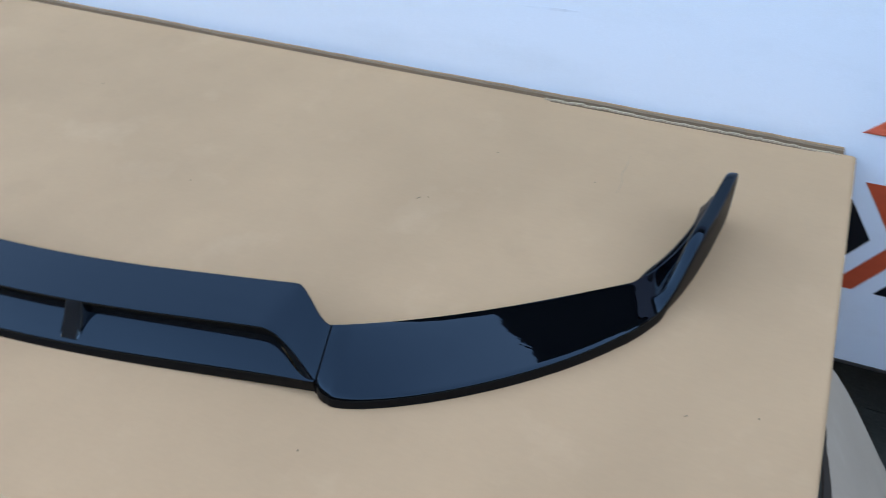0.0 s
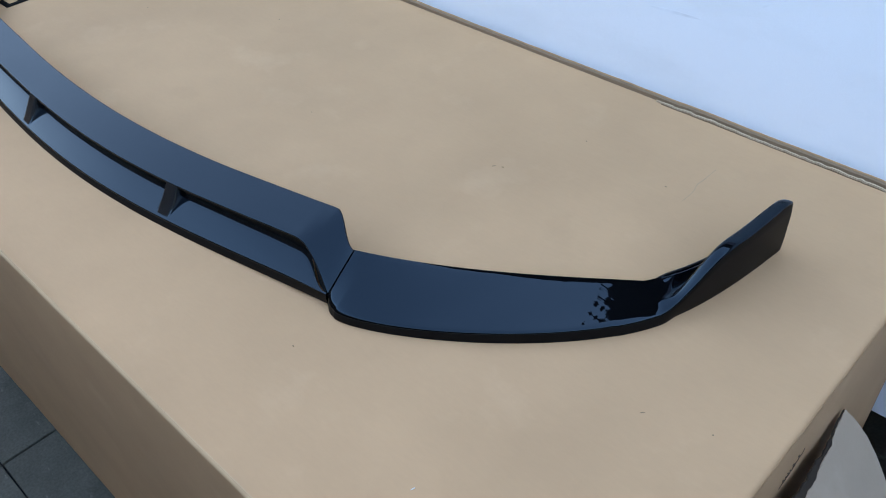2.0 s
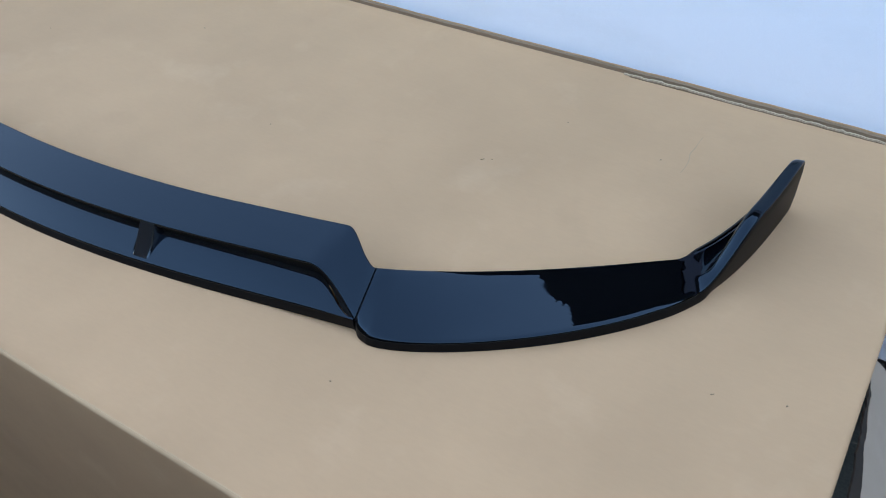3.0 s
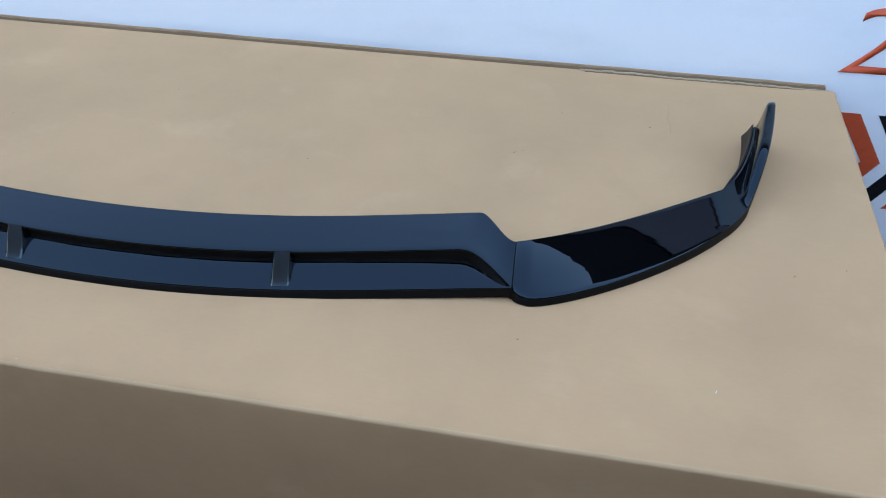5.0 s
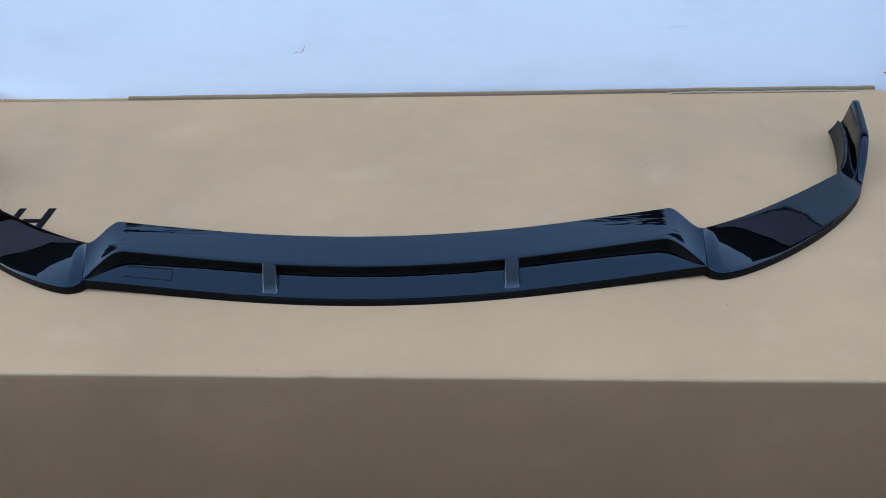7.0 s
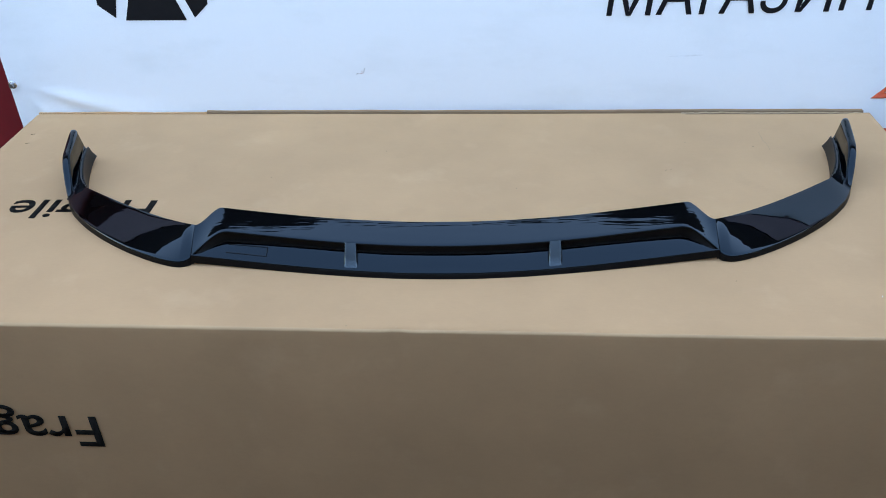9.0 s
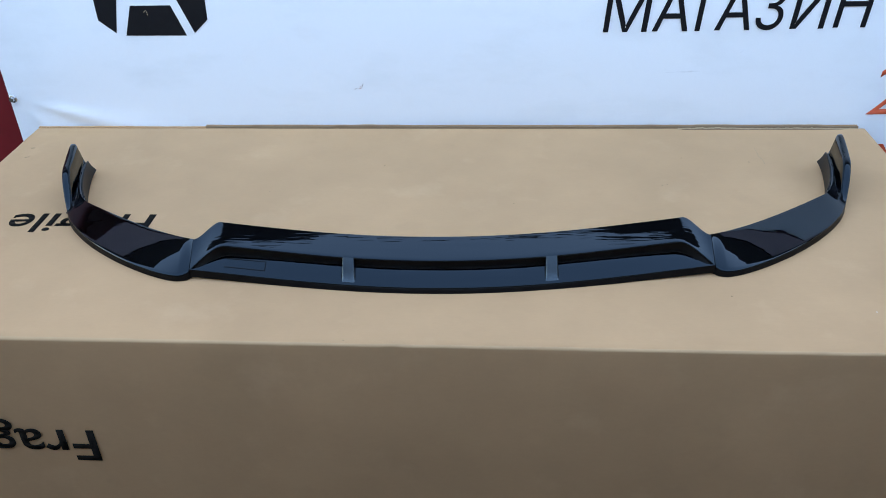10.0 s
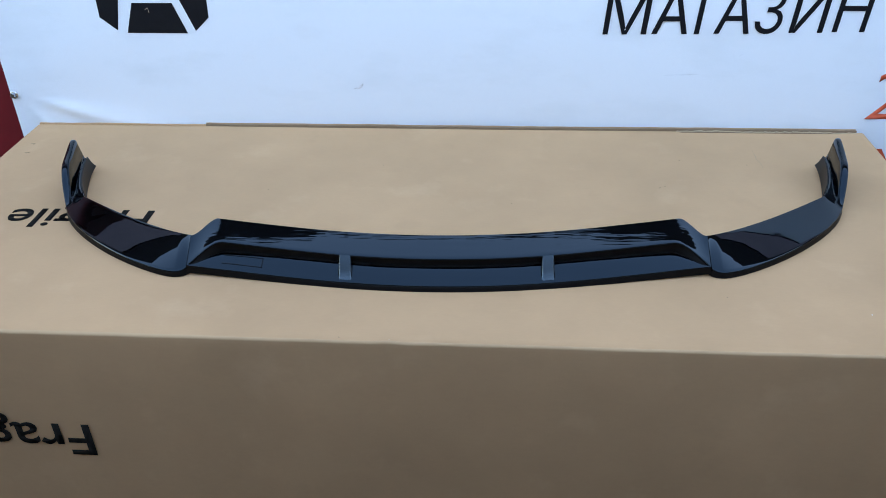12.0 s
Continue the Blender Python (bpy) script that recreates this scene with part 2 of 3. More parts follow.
tagged(banner, "white vinyl shop banner with black and orange print", "banner")
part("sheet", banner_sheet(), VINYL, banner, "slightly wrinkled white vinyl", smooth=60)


def print_shape(name, pts, material, label=""):
    """Flat print on the banner; pts in x and in z from the carton's top."""
    bm = slab([(x, z + TOP) for x, z in pts], 0.0, 0.00015)
    for v in bm.verts:
        v.co.y += banner_y(v.co.x, v.co.z) - 0.0009
    return part(name, bm, material, banner, label)


def drape(ob):
    """Lay flat lettering on the waves of the sheet."""
    m = ob.matrix_basis.copy()
    back = m.inverted()
    for v in ob.data.vertices:
        p = m @ v.co
        p.y = banner_y(p.x, p.z) - 0.0014 - v.co.z
        v.co = back @ p


# the round emblem: three black pieces parted by white strokes
print_shape("emblem_piece", [(-0.826, 0.241), (-0.675, 0.240), (-0.702, 0.314), (-0.801, 0.314)], PRINT_BLACK, "black printed emblem piece")
print_shape("emblem_piece", [(-0.849, 0.247), (-0.815, 0.400), (-0.888, 0.400), (-0.888, 0.279)], PRINT_BLACK)
print_shape("emblem_piece", [(-0.654, 0.246), (-0.617, 0.279), (-0.613, 0.400), (-0.712, 0.400)], PRINT_BLACK)
y_text = banner_y(0.6, TOP + 0.28) - 0.002
for sign, x, wide, z in (("М", 0.3290, 0.1020, 0.2400), ("А", 0.4430, 0.0830, 0.2410), ("Г", 0.5420, 0.0580, 0.2410), ("А", 0.5870, 0.0820, 0.2420), ("З", 0.6770, 0.0610, 0.2430), ("И", 0.7600, 0.0770, 0.2440), ("Н", 0.8580, 0.0740, 0.2460)):
    letter = lettering(sign, 0.108, PRINT_BLACK, Matrix.Translation((x, y_text, TOP + z)) @ pose(0, 0, 0, 90, 0, 0), banner, "printed_letter", width=wide, weight=0.0, label="black slanted printed letter")
    for v in letter.data.vertices:
        v.co.x += 0.085 * v.co.y
    drape(letter)
drape(lettering("2", 0.131, PRINT_ORANGE, Matrix.Translation((0.983, y_text, TOP + 0.029)) @ pose(0, 0, 0, 90, 0, 0), banner, "printed_digit", width=0.084, weight=-0.010, shear=0.10, label="orange printed digit"))
print_shape("printed_bar", [(1.128, 0.027), (1.165, 0.024), (1.200, 0.030), (1.200, 0.043), (1.165, 0.036), (1.131, 0.040)], PRINT_ORANGE, "orange print bar")
for k in range(-1, 6):
    x = 1.010 + 0.067 * k
    print_shape("chevron", [(x, -0.050), (x + 0.036, -0.050), (x + 0.101, -0.151), (x + 0.036, -0.254), (x, -0.254), (x + 0.066, -0.151)], PRINT_ORANGE if k % 2 == 0 else PRINT_BLACK, "printed chevron")
for k in range(3):
    print_shape("small_print_bar", [(1.268, -0.382 - 0.009 * k), (1.33, -0.382 - 0.009 * k), (1.33, -0.387 - 0.009 * k), (1.268, -0.387 - 0.009 * k)], PRINT_BLACK)


SCRATCH = plain("grey_scratch", (0.20, 0.19, 0.20), 0.7, spec=0.2)
RUST = plain("red_brown_mark", (0.33, 0.10, 0.07), 0.7, spec=0.2)
BARE = plain("scratched_print", (0.42, 0.36, 0.26), 0.7, spec=0.2)
SMEAR = plain("faint_grey_smear", (0.735, 0.798, 0.872), 0.6, spec=0.2)
for x0, z0, x1, z1, w, m in ((-0.276, 0.099, -0.268, 0.102, 0.0006, SCRATCH), (-0.266, 0.100, -0.255, 0.103, 0.0006, RUST), (-0.256, 0.103, -0.252, 0.116, 0.0006, SCRATCH), (-0.262, 0.106, -0.257, 0.108, 0.0005, RUST), (-0.772, 0.297, -0.764, 0.303, 0.0007, BARE), (-0.764, 0.303, -0.759, 0.275, 0.0008, BARE), (0.480, 0.139, 0.572, 0.143, 0.0022, SMEAR), (0.655, 0.186, 0.668, 0.196, 0.0016, SMEAR)):
    d = Vector((x1 - x0, z1 - z0)).normalized() * w
    ts = [i / 6 for i in range(7)]
    top = [(x0 + (x1 - x0) * t - d.y * math.sin(math.pi * t) ** 0.5, z0 + (z1 - z0) * t + d.x * math.sin(math.pi * t) ** 0.5) for t in ts]
    low = [(x0 + (x1 - x0) * t + d.y * math.sin(math.pi * t) ** 0.5, z0 + (z1 - z0) * t - d.x * math.sin(math.pi * t) ** 0.5) for t in ts[1:-1]]
    print_shape("scratch", top + low[::-1], m)


def eyelet():
    bm = bmesh.new()
    loops = []
    for i in range(25):
        a = 2 * math.pi * i / 24
        loops.append([(math.cos(a) * (0.0080 + 0.0028 * math.cos(b)), -0.0024 * math.sin(b) - 0.002, math.sin(a) * (0.0080 + 0.0028 * math.cos(b))) for b in [2 * math.pi * j / 8 for j in range(8)]])
    bm = loft(loops, caps=False)
    bmesh.ops.remove_doubles(bm, verts=bm.verts, dist=1e-6)
    return bm


ring = part("eyelet", eyelet(), STEEL, banner, "grey metal eyelet", smooth=50)
ring.location = (-1.163, banner_y(-1.163, TOP + 0.078) - 0.001, TOP + 0.078)
bm = bmesh.new()
bmesh.ops.create_cone(bm, cap_ends=True, segments=6, radius1=0.0068, radius2=0.0060, depth=0.012, matrix=pose(0, 0, 0, 90))
bmesh.ops.create_cone(bm, cap_ends=True, segments=16, radius1=0.0035, radius2=0.0035, depth=0.10, matrix=Matrix.Translation((0, 0.05, 0)) @ pose(0, 0, 0, 90))
bolt = part("bolt", bm, STEEL, banner, "hexagonal zinc bolt holding the eyelet", smooth=30)
bolt.location = ring.location + Vector((0, -0.006, 0))

# ---------------------------------------------------------------- carton
XL, XR, YF, YB = -1.118, 0.9815, -0.1705, 0.699
carton = new("cardboard_box")
carton.location = (0, 0, 0)
tagged(carton, "large closed kraft cardboard carton standing on the paving", "cardboard box")


def back_edge(x):
    """The carton's back edge runs out a little towards its far corner."""
    return YB + 0.0055 * smoothstep(0.0, 1.0, x)


def skew(x, y):
    return 0.004 * smoothstep(0.5, 1.0, x) * max(0, min(1, (y - YF) / (YB - YF)))


def sag(x, y):
    """The top gives way a little under the lip, and is never quite flat."""
    u = min(1, abs(x) / 0.6)
    v = min(1, max(0, (y - YF) / (YB - YF)))
    s = -0.0105 * (1 - u * u) ** 2 * math.sqrt(math.sin(math.pi * v) + 1e-9)
    edge = min(1, v * 12, (1 - v) * 12)
    s -= 0.0030 * x * (1 - smoothstep(0.85, 0.97, abs(x))) * min(1, edge + 0.3)
    return s + edge * (0.0010 * noise.noise((x * 2.1, y * 2.6, 3.0)) + 0.0003 * noise.noise((x * 9, y * 7, 5.0)))


FRONT_ROWS = 80
DENTS = ((-0.375, -0.118, 0.022, 0.006, 0.0016), (0.627, -0.113, 0.014, 0.008, 0.0014), (-0.02, -0.30, 0.05, 0.03, 0.0015), (0.33, -0.21, 0.035, 0.012, 0.0010), (-0.20, -0.03, 0.010, 0.014, 0.0010))


def sleeve():
    """Front, top and back in one folded sheet, with soft folds."""
    r, rx = 0.0048, 0.006
    prof = []
    for k in range(FRONT_ROWS):
        prof.append((YF, 0.003 + (TOP - r - 0.003) * k / (FRONT_ROWS - 1), 0))
    for k in range(1, 6):
        a = math.pi / 2 * k / 6
        prof.append((YF + r - r * math.cos(a), TOP - r + r * math.sin(a), 0))
    for k in range(57):
        prof.append((YF + r + (YB - r - YF - r) * k / 56, TOP, 1))
    for k in range(1, 6):
        a = math.pi / 2 * k / 6
        prof.append((YB - r + r * math.sin(a), TOP - r + r * math.cos(a), 0))
    for k in range(6):
        prof.append((YB, TOP - r - (TOP - r - 0.002) * k / 5, 0))
    xs = [XL, XL + 0.001, XL + 0.003, XL + rx] + list(np.linspace(XL + rx, XR - rx, 220)[1:-1]) + [XR - rx, XR - 0.004, XR - 0.002, XR - 0.0007, XR]
    loops = []
    for x in xs:
        d = max(0, x - (XR - rx), (XL + rx) - x)
        drop = rx - math.sqrt(max(0, rx * rx - d * d))
        loop = []
        for y, z, top in prof:
            zz = z + (sag(x, y) if top else 0)
            if z > TOP - 0.05:
                zz -= drop * 0.9
            yy = y
            if not top and z < TOP - 0.01:
                if y < 0:
                    yy += sum(d * math.exp(-((x - dx) / w) ** 2 - ((z - TOP - dz) / hh) ** 2) for dx, dz, w, hh, d in DENTS)
                    if z < 0.04:
                        zz += (1 - z / 0.04) * (0.009 + 0.009 * noise.noise((x * 7, 0, 4)) + 0.006 * noise.noise((x * 29, 0, 6)))
                yy += (0.0016 * noise.noise((x * 1.6, z * 2.5, 7.0)) + 0.0006 * noise.noise((x * 7, z * 9, 2.0))) * (1 if y < 0 else 0)
            if abs(y - YF) < 0.002 and z >= TOP - 0.01 or (0 < y - YF < 0.008):
                zz += 0.0010 * noise.noise((x * 3.3, 0.5, 0)) + 0.0006 * noise.noise((x * 21, 1.5, 0)) + 0.0016 * math.exp(-((x + 0.085) / 0.016) ** 2)
            loop.append((x + skew(x, y), yy + (back_edge(x) - YB) * max(0, min(1, (y - YF) / (YB - YF))), zz))
        loops.append(loop)
    return loft(loops, closed=False)


wrap = part("folded_sleeve", sleeve(), CARD, carton, "plain kraft board, front and top", smooth=40)
# Paler board on the fold arc: the fold's highlight is in the colour.
strips(wrap, FRONT_ROWS + 72, range(FRONT_ROWS - 1, FRONT_ROWS + 5), CARD_FOLD)
for x, s in ((XR, -1), (XL, 1)):
    bm = block((min(x, x + 0.006 * s) - 0.0002, YF + 0.002, 0.002), (max(x, x + 0.006 * s) - 0.0002, YB - 0.002, TOP - 0.0085), 0.001)
    for v in bm.verts:
        v.co.x, v.co.y = v.co.x + skew(v.co.x, v.co.y), v.co.y + (back_edge(v.co.x) - YB) * (1 if v.co.y > 0.3 else 0)
    part("end_panel", bm, CARD, carton)
part("bottom_panel", block((XL + 0.008, YF + 0.035, 0.0), (XR - 0.008, YB - 0.008, 0.006)), CARD, carton)


def rim(x0, x1, y, z0, z1, wob, n=90, t=0.005, torn=0.0):
    loops = []
    for i in range(n + 1):
        x = x0 + (x1 - x0) * i / n
        a = wob * noise.noise((x * 6, y * 3, 1)) + 0.5 * wob * noise.noise((x * 31, 2, z1 * 50)) + torn * (noise.noise((x * 88, 4, y * 70)) + 0.6 * noise.noise((x * 210, 8, y * 70)))
        b = y + 0.4 * a + back_edge(x) - YB
        loops.append([(x, b, z0), (x, b + t, z0), (x, b + t, z1 + a), (x, b, z1 + 0.8 * a)])
    return loft(loops)


part("back_flap", rim(-0.668, 0.968, YB - 0.001, TOP - 0.03, TOP + 0.0046, 0.0014, 300, 0.0058, 0.0005), CARD_RIM, carton, "darker cut edge of the back flap", smooth=40)
part("flap_liner", rim(-0.668, 0.967, YB + 0.0050, TOP - 0.03, TOP + 0.0062, 0.0012, 140, 0.0014), CARD, carton, "thin pale paper liner of the back flap", smooth=40)
part("back_flap", rim(XL + 0.004, -0.668, YB - 0.001, TOP - 0.03, TOP + 0.0026, 0.0012, 40), CARD, carton, smooth=40)
part("torn_edge_and_shade", rim(0.530, 0.964, YB - 0.0068, TOP - 0.01, TOP + 0.0024, 0.0018, 420, 0.0020, 0.0013), CARD_TORN, carton, "pale torn paper edge", smooth=40)
# Thin dark strip painted as the shadow gap in front of the torn edge.
part("torn_edge_and_shade", rim(0.540, 0.930, YB - 0.0090, TOP - 0.01, TOP + 0.0008, 0.0016, 420, 0.0016, 0.0012), CARD_RIM, carton, "brown strip standing in for the shadow gap by the tear", smooth=40)


def turned(x, y, z, xa, ya):
    """The place of flat lettering: its own x and y run along xa and ya."""
    xa, ya = Vector(xa), Vector(ya)
    m = Matrix((xa, ya, xa.cross(ya))).transposed().to_4x4()
    return Matrix.Translation((x, y, z)) @ m


lettering("Fragile", 0.081, INK, turned(-0.6535, YF - 0.0018, TOP - 0.213, (-1, 0, 0), (0, 0, -1)), carton, "printed_word", width=0.318, weight=0.010, label="black upside-down stencil print")
place = turned(-0.637, 0.248, TOP + 0.0006, (-1, 0, 0), (0, -1, 0))
word = lettering("Fragile", 0.079, INK, place, carton, "printed_word", width=0.310, weight=0.010, label="black upside-down stencil print")
for v in word.data.vertices:
    p = place @ v.co
    v.co.z += sag(p.x, p.y)
bm = slab([(0.827, TOP - 0.226), (0.882, TOP - 0.229), (0.882, TOP - 0.2335), (0.835, TOP - 0.231)], YF - 0.0026, YF - 0.0018)
part("printed_mark", bm, INK, carton, "black printed handling mark")
part("printed_mark", slab([(0.853, TOP - 0.233), (0.860, TOP - 0.233), (0.859, TOP - 0.285), (0.854, TOP - 0.285)], YF - 0.0026, YF - 0.0018), INK, carton)


PEN = plain("faded_pen_ink", (0.12, 0.08, 0.055), 0.7, spec=0.2)


def scrawl(y0, z0, y1, z1, waves, amp):
    """A thin pen stroke on the end panel."""
    loops = []
    for i in range(61):
        s = i / 60
        y = y0 + (y1 - y0) * s + amp * 0.7 * math.sin(s * waves * 6.3)
        z = z0 + (z1 - z0) * s + amp * math.cos(s * waves * 6.3 + 0.6) * (0.4 + 0.6 * abs(math.sin(s * 9)))
        x = XR + skew(XR, y) + 0.0004
        loops.append([(x + dx, y + dy, z + dz) for dx, dy, dz in ((-0.0003, -0.0003, 0), (0.0003, -0.0003, 0), (0.0003, 0.0003, 0.0002), (-0.0003, 0.0003, 0.0002))])
    return loft(loops)


part("pen_stroke", scrawl(0.301, TOP - 0.079, 0.255, TOP - 0.099, 4.5, 0.007), PEN, carton, "thin illegible pen scrawl")
part("pen_stroke", scrawl(0.285, TOP - 0.090, 0.262, TOP - 0.098, 2.6, 0.006), PEN, carton)


def fleck(x, y, length, width, turn, material):
    pts = []
    for i in range(9):
        a = 2 * math.pi * i / 9
        k = 1 + 0.35 * noise.noise((x * 40 + math.cos(a), y * 40 + math.sin(a), 0))
        u, v = 0.4 * length * math.cos(a) * k, 0.4 * width * math.sin(a) * k
        px, py = x + u * math.cos(turn) - v * math.sin(turn), y + u * math.sin(turn) + v * math.cos(turn)
        pts.append((px, py, TOP + sag(px, py) + 0.0003))
    bm = loft([pts, [(a, b, c + 0.0006) for a, b, c in pts]])
    return part("fleck", bm, material, carton)


FLECK_DARK = plain("dark_fleck", (0.27, 0.175, 0.10), 0.8)
FLECK_WET = plain("damp_board", (0.37, 0.235, 0.13), 0.85)
FLECK_RUB = plain("rubbed_board", (0.41, 0.262, 0.146), 0.8)
FLECK_PALE = plain("pale_fleck", (0.62, 0.58, 0.52), 0.8)
for x, y, a, b, turn, m in (
    (0.446, 0.402, 0.008, 0.0016, 0.9, FLECK_DARK), (0.458, 0.408, 0.004, 0.0012, 0.3, FLECK_DARK), (0.511, 0.538, 0.0028, 0.0024, 0, FLECK_DARK),
    (0.660, 0.518, 0.0030, 0.0026, 0, FLECK_DARK), (0.851, 0.171, 0.006, 0.0012, 0.7, FLECK_DARK), (0.502, -0.014, 0.003, 0.0024, 0, FLECK_DARK),
    (0.920, 0.193, 0.0026, 0.0024, 0, FLECK_DARK), (0.737, -0.054, 0.006, 0.0016, 1.3, FLECK_PALE),
    (-0.18, 0.50, 0.003, 0.002, 0, FLECK_DARK), (0.12, 0.33, 0.0025, 0.002, 0, FLECK_DARK), (-0.42, 0.36, 0.003, 0.0015, 0.4, FLECK_DARK),
    (-1.07, 0.575, 0.016, 0.004, 0.1, FLECK_WET), (-1.06, 0.525, 0.015, 0.003, 0.3, FLECK_WET), (-0.171, -0.158, 0.003, 0.0015, 0, FLECK_DARK),
    (-0.086, -0.160, 0.006, 0.002, 0.5, FLECK_PALE),
):
    fleck(x, y, a, b, turn, m)


def rub_mark():
    """A faint bent line pressed into the top."""
    loops = []
    for i in range(41):
        s = i / 40
        x, y = 0.6926 + 0.0016 * math.sin(s * 5.2 + 0.5) - 0.003 * math.exp(-((s - 0.5) / 0.12) ** 2), 0.504 + 0.093 * s
        w = 0.00025 + 0.00045 * math.sin(math.pi * s)
        z = TOP + sag(x, y) + 0.0002
        loops.append([(x - w, y, z - 0.0006), (x - w, y, z), (x + w, y, z), (x + w, y, z - 0.0006)])
    return loft(loops)


part("rub_mark", rub_mark(), FLECK_RUB, carton, "faint bent scuff line")


# ---------------------------------------------------------------- loose sheet of board leaning on the carton
sheet = new("cardboard_sheet")
tagged(sheet, "torn greyish sheet of corrugated board leaning on the carton", "cardboard sheet")
tip = Vector((0.9895, 0.42, TOP - 0.118))
along, down = Vector((0.14, -0.99, 0.0)).normalized(), Vector((0.457, 0.383, -0.803))
nrm = along.cross(down).normalized()
if nrm.z < 0:
    nrm = -nrm
REACH = (tip.z - 0.004) / 0.803


def leaning(off, grow, thick, gap_fill=0.0):
    """A board that leans on the carton: its upper edge is torn, its lower edge stands on the paving."""
    loops = []
    n = 150
    for i in range(n + 1):
        s = i / n
        ragged = grow * smoothstep(0.0, 0.06, s) + gap_fill * smoothstep(0.10, 0.55, s) + 0.005 * noise.noise((s * 11, off * 900, 0)) * min(1, s * 12) + 0.004 * noise.noise((s * 42, 3, off * 900)) * min(1, s * 20)
        top = tip + along * (0.46 * s) - down * ragged
        loop = []
        for k in range(25):
            v = k / 24
            p = tip + along * (0.46 * s) + down * (REACH * v) if k else top
            p = p + nrm * (0.012 * math.sin(math.pi * v)) - along * (0.014 * math.sin(math.pi * min(1, v * 1.6)) * max(0, 1 - s * 3))
            p = p + along * (0.13 * smoothstep(0.02, 0.45, v) * (1 - s) ** 2)
            loop.append(p + nrm * off)
        loops.append(loop + [p - nrm * thick for p in loop[::-1]])
    return loft([[tuple(p) for p in loop] for loop in loops])


part("liner", leaning(0.0, 0.0, 0.0008), CARD_GREY, sheet, "greyish paper face", smooth=50)
# Core reaches past the liner, a dark layer painted as the shaded gap.
part("fluting_and_gap", leaning(-0.0010, 0.0032, 0.0022, 0.028), CARD_DARK, sheet, "torn corrugated core, widened and blackened to stand for the shaded gap", smooth=30)

# ---------------------------------------------------------------- the lip
LIP_TURN = 2.372
lip = new("car_front_lip")
lip.matrix_world = pose(0, 0, TOP, 0, 0.17, LIP_TURN)
tagged(lip, "glossy black three-piece car front lip lying on the carton", "car front lip")
CUT = 0.4868        # where the side pieces begin
GAP = 0.0010


def even(a, b, c, x):
    return a + b * x * x + c * x ** 4


def upper_edges(x):
    """Front and back edge of the raised upper plate of the middle piece."""
    ax = abs(x)
    k = min(ax, 0.432)
    fy, fz = even(0.0263, 0.2587, -0.4504, k), even(0.0404, 0.0922, 0.0068, k)
    k2 = min(ax, 0.440)
    by, bz = even(0.0708, 0.2557, -0.2956, k2), even(0.0654, 0.0727, 0.0036, k2)
    e = 0.0010 * smoothstep(0.20, 0.34, ax) * (1 - smoothstep(0.43, 0.47, ax))
    fz, bz = fz + 0.8 * e, bz + 0.8 * e
    u = min(1, max(0, (ax - 0.414) / (CUT - 0.414)))
    u = u * u * (1.6 - 0.6 * u) if u < 1 else 1
    fy, fz = fy + (0.0365 - 0.0600) * u, fz + (0.0185 - 0.0577) * u
    w = smoothstep(0.435, CUT, ax)
    by, bz = by + (0.0880 - 0.1110) * w, bz + (0.0555 - 0.0796) * w
    ease = (1 - 0.25 * smoothstep(0.30, 0.42, ax)) * (1 - smoothstep(0.424, 0.469, ax))
    df, db = 0.0030 * ease, (0.0056 + 0.0008 * (1 - smoothstep(0.08, 0.28, ax))) * ease
    bz += 0.0006 * ease * max(-1, min(1, x / 0.35))
    fy, fz = fy - 0.857 * df, fz + 0.515 * df
    by, bz = by + 0.857 * db, bz - 0.515 * db
    return Vector((x, fy, fz)), Vector((x, by, bz))


def blade_edges(x):
    ax = abs(x)
    front = Vector((x, even(-0.0076, 0.2850, -0.469, x), even(0.0030, 0.0560, 0.090, x)))
    foot = Vector((x, even(-0.0108, 0.2870, -0.394, x), even(-0.0075, 0.0400, 0.030, x)))
    k = min(ax, 0.43)
    rear = Vector((x, even(0.0254, 0.2800, -0.322, k), even(0.0217, 0.0450, 0.05, k)))
    rear.z += 0.0015 + 0.0046 * smoothstep(0.10, 0.36, ax)
    over = upper_edges(x)[0].y + 0.0030
    if rear.y > over:
        rear = front.lerp(rear, max(0.05, (over - front.y) / (rear.y - front.y)))
    u = min(1, max(0, (ax - 0.412) / (0.479 - 0.412)))
    u = u ** 2.2
    rear = rear.lerp(front + Vector((0, 0.002, 0.001)), u)
    rear.x = x
    return front, foot, rear


def crowned(a, b, rise, n):
    """Points from a to b on a low arch."""
    up = Vector((0, 0, 1))
    return [a.lerp(b, i / n) + up * rise * 4 * (i / n) * (1 - i / n) for i in range(n + 1)]


def xs_even(lim, n):
    xs = [lim * i / n for i in range(-n, n + 1)]
    return sorted(set(xs + [s * v for s in (-1, 1) for v in np.linspace(0.40, lim, 26)]))


def edge_round(p, back, r, n=3):
    """A rounded front edge at p: points from the face below up to the skin, which runs towards 'back'."""
    inward = (back - p).normalized()
    low, high = p + Vector((0, 0.0002, -r)), p + inward * r
    return [low.lerp(p, t).lerp(p.lerp(high, t), t) for t in [i / n for i in range(n + 1)]]


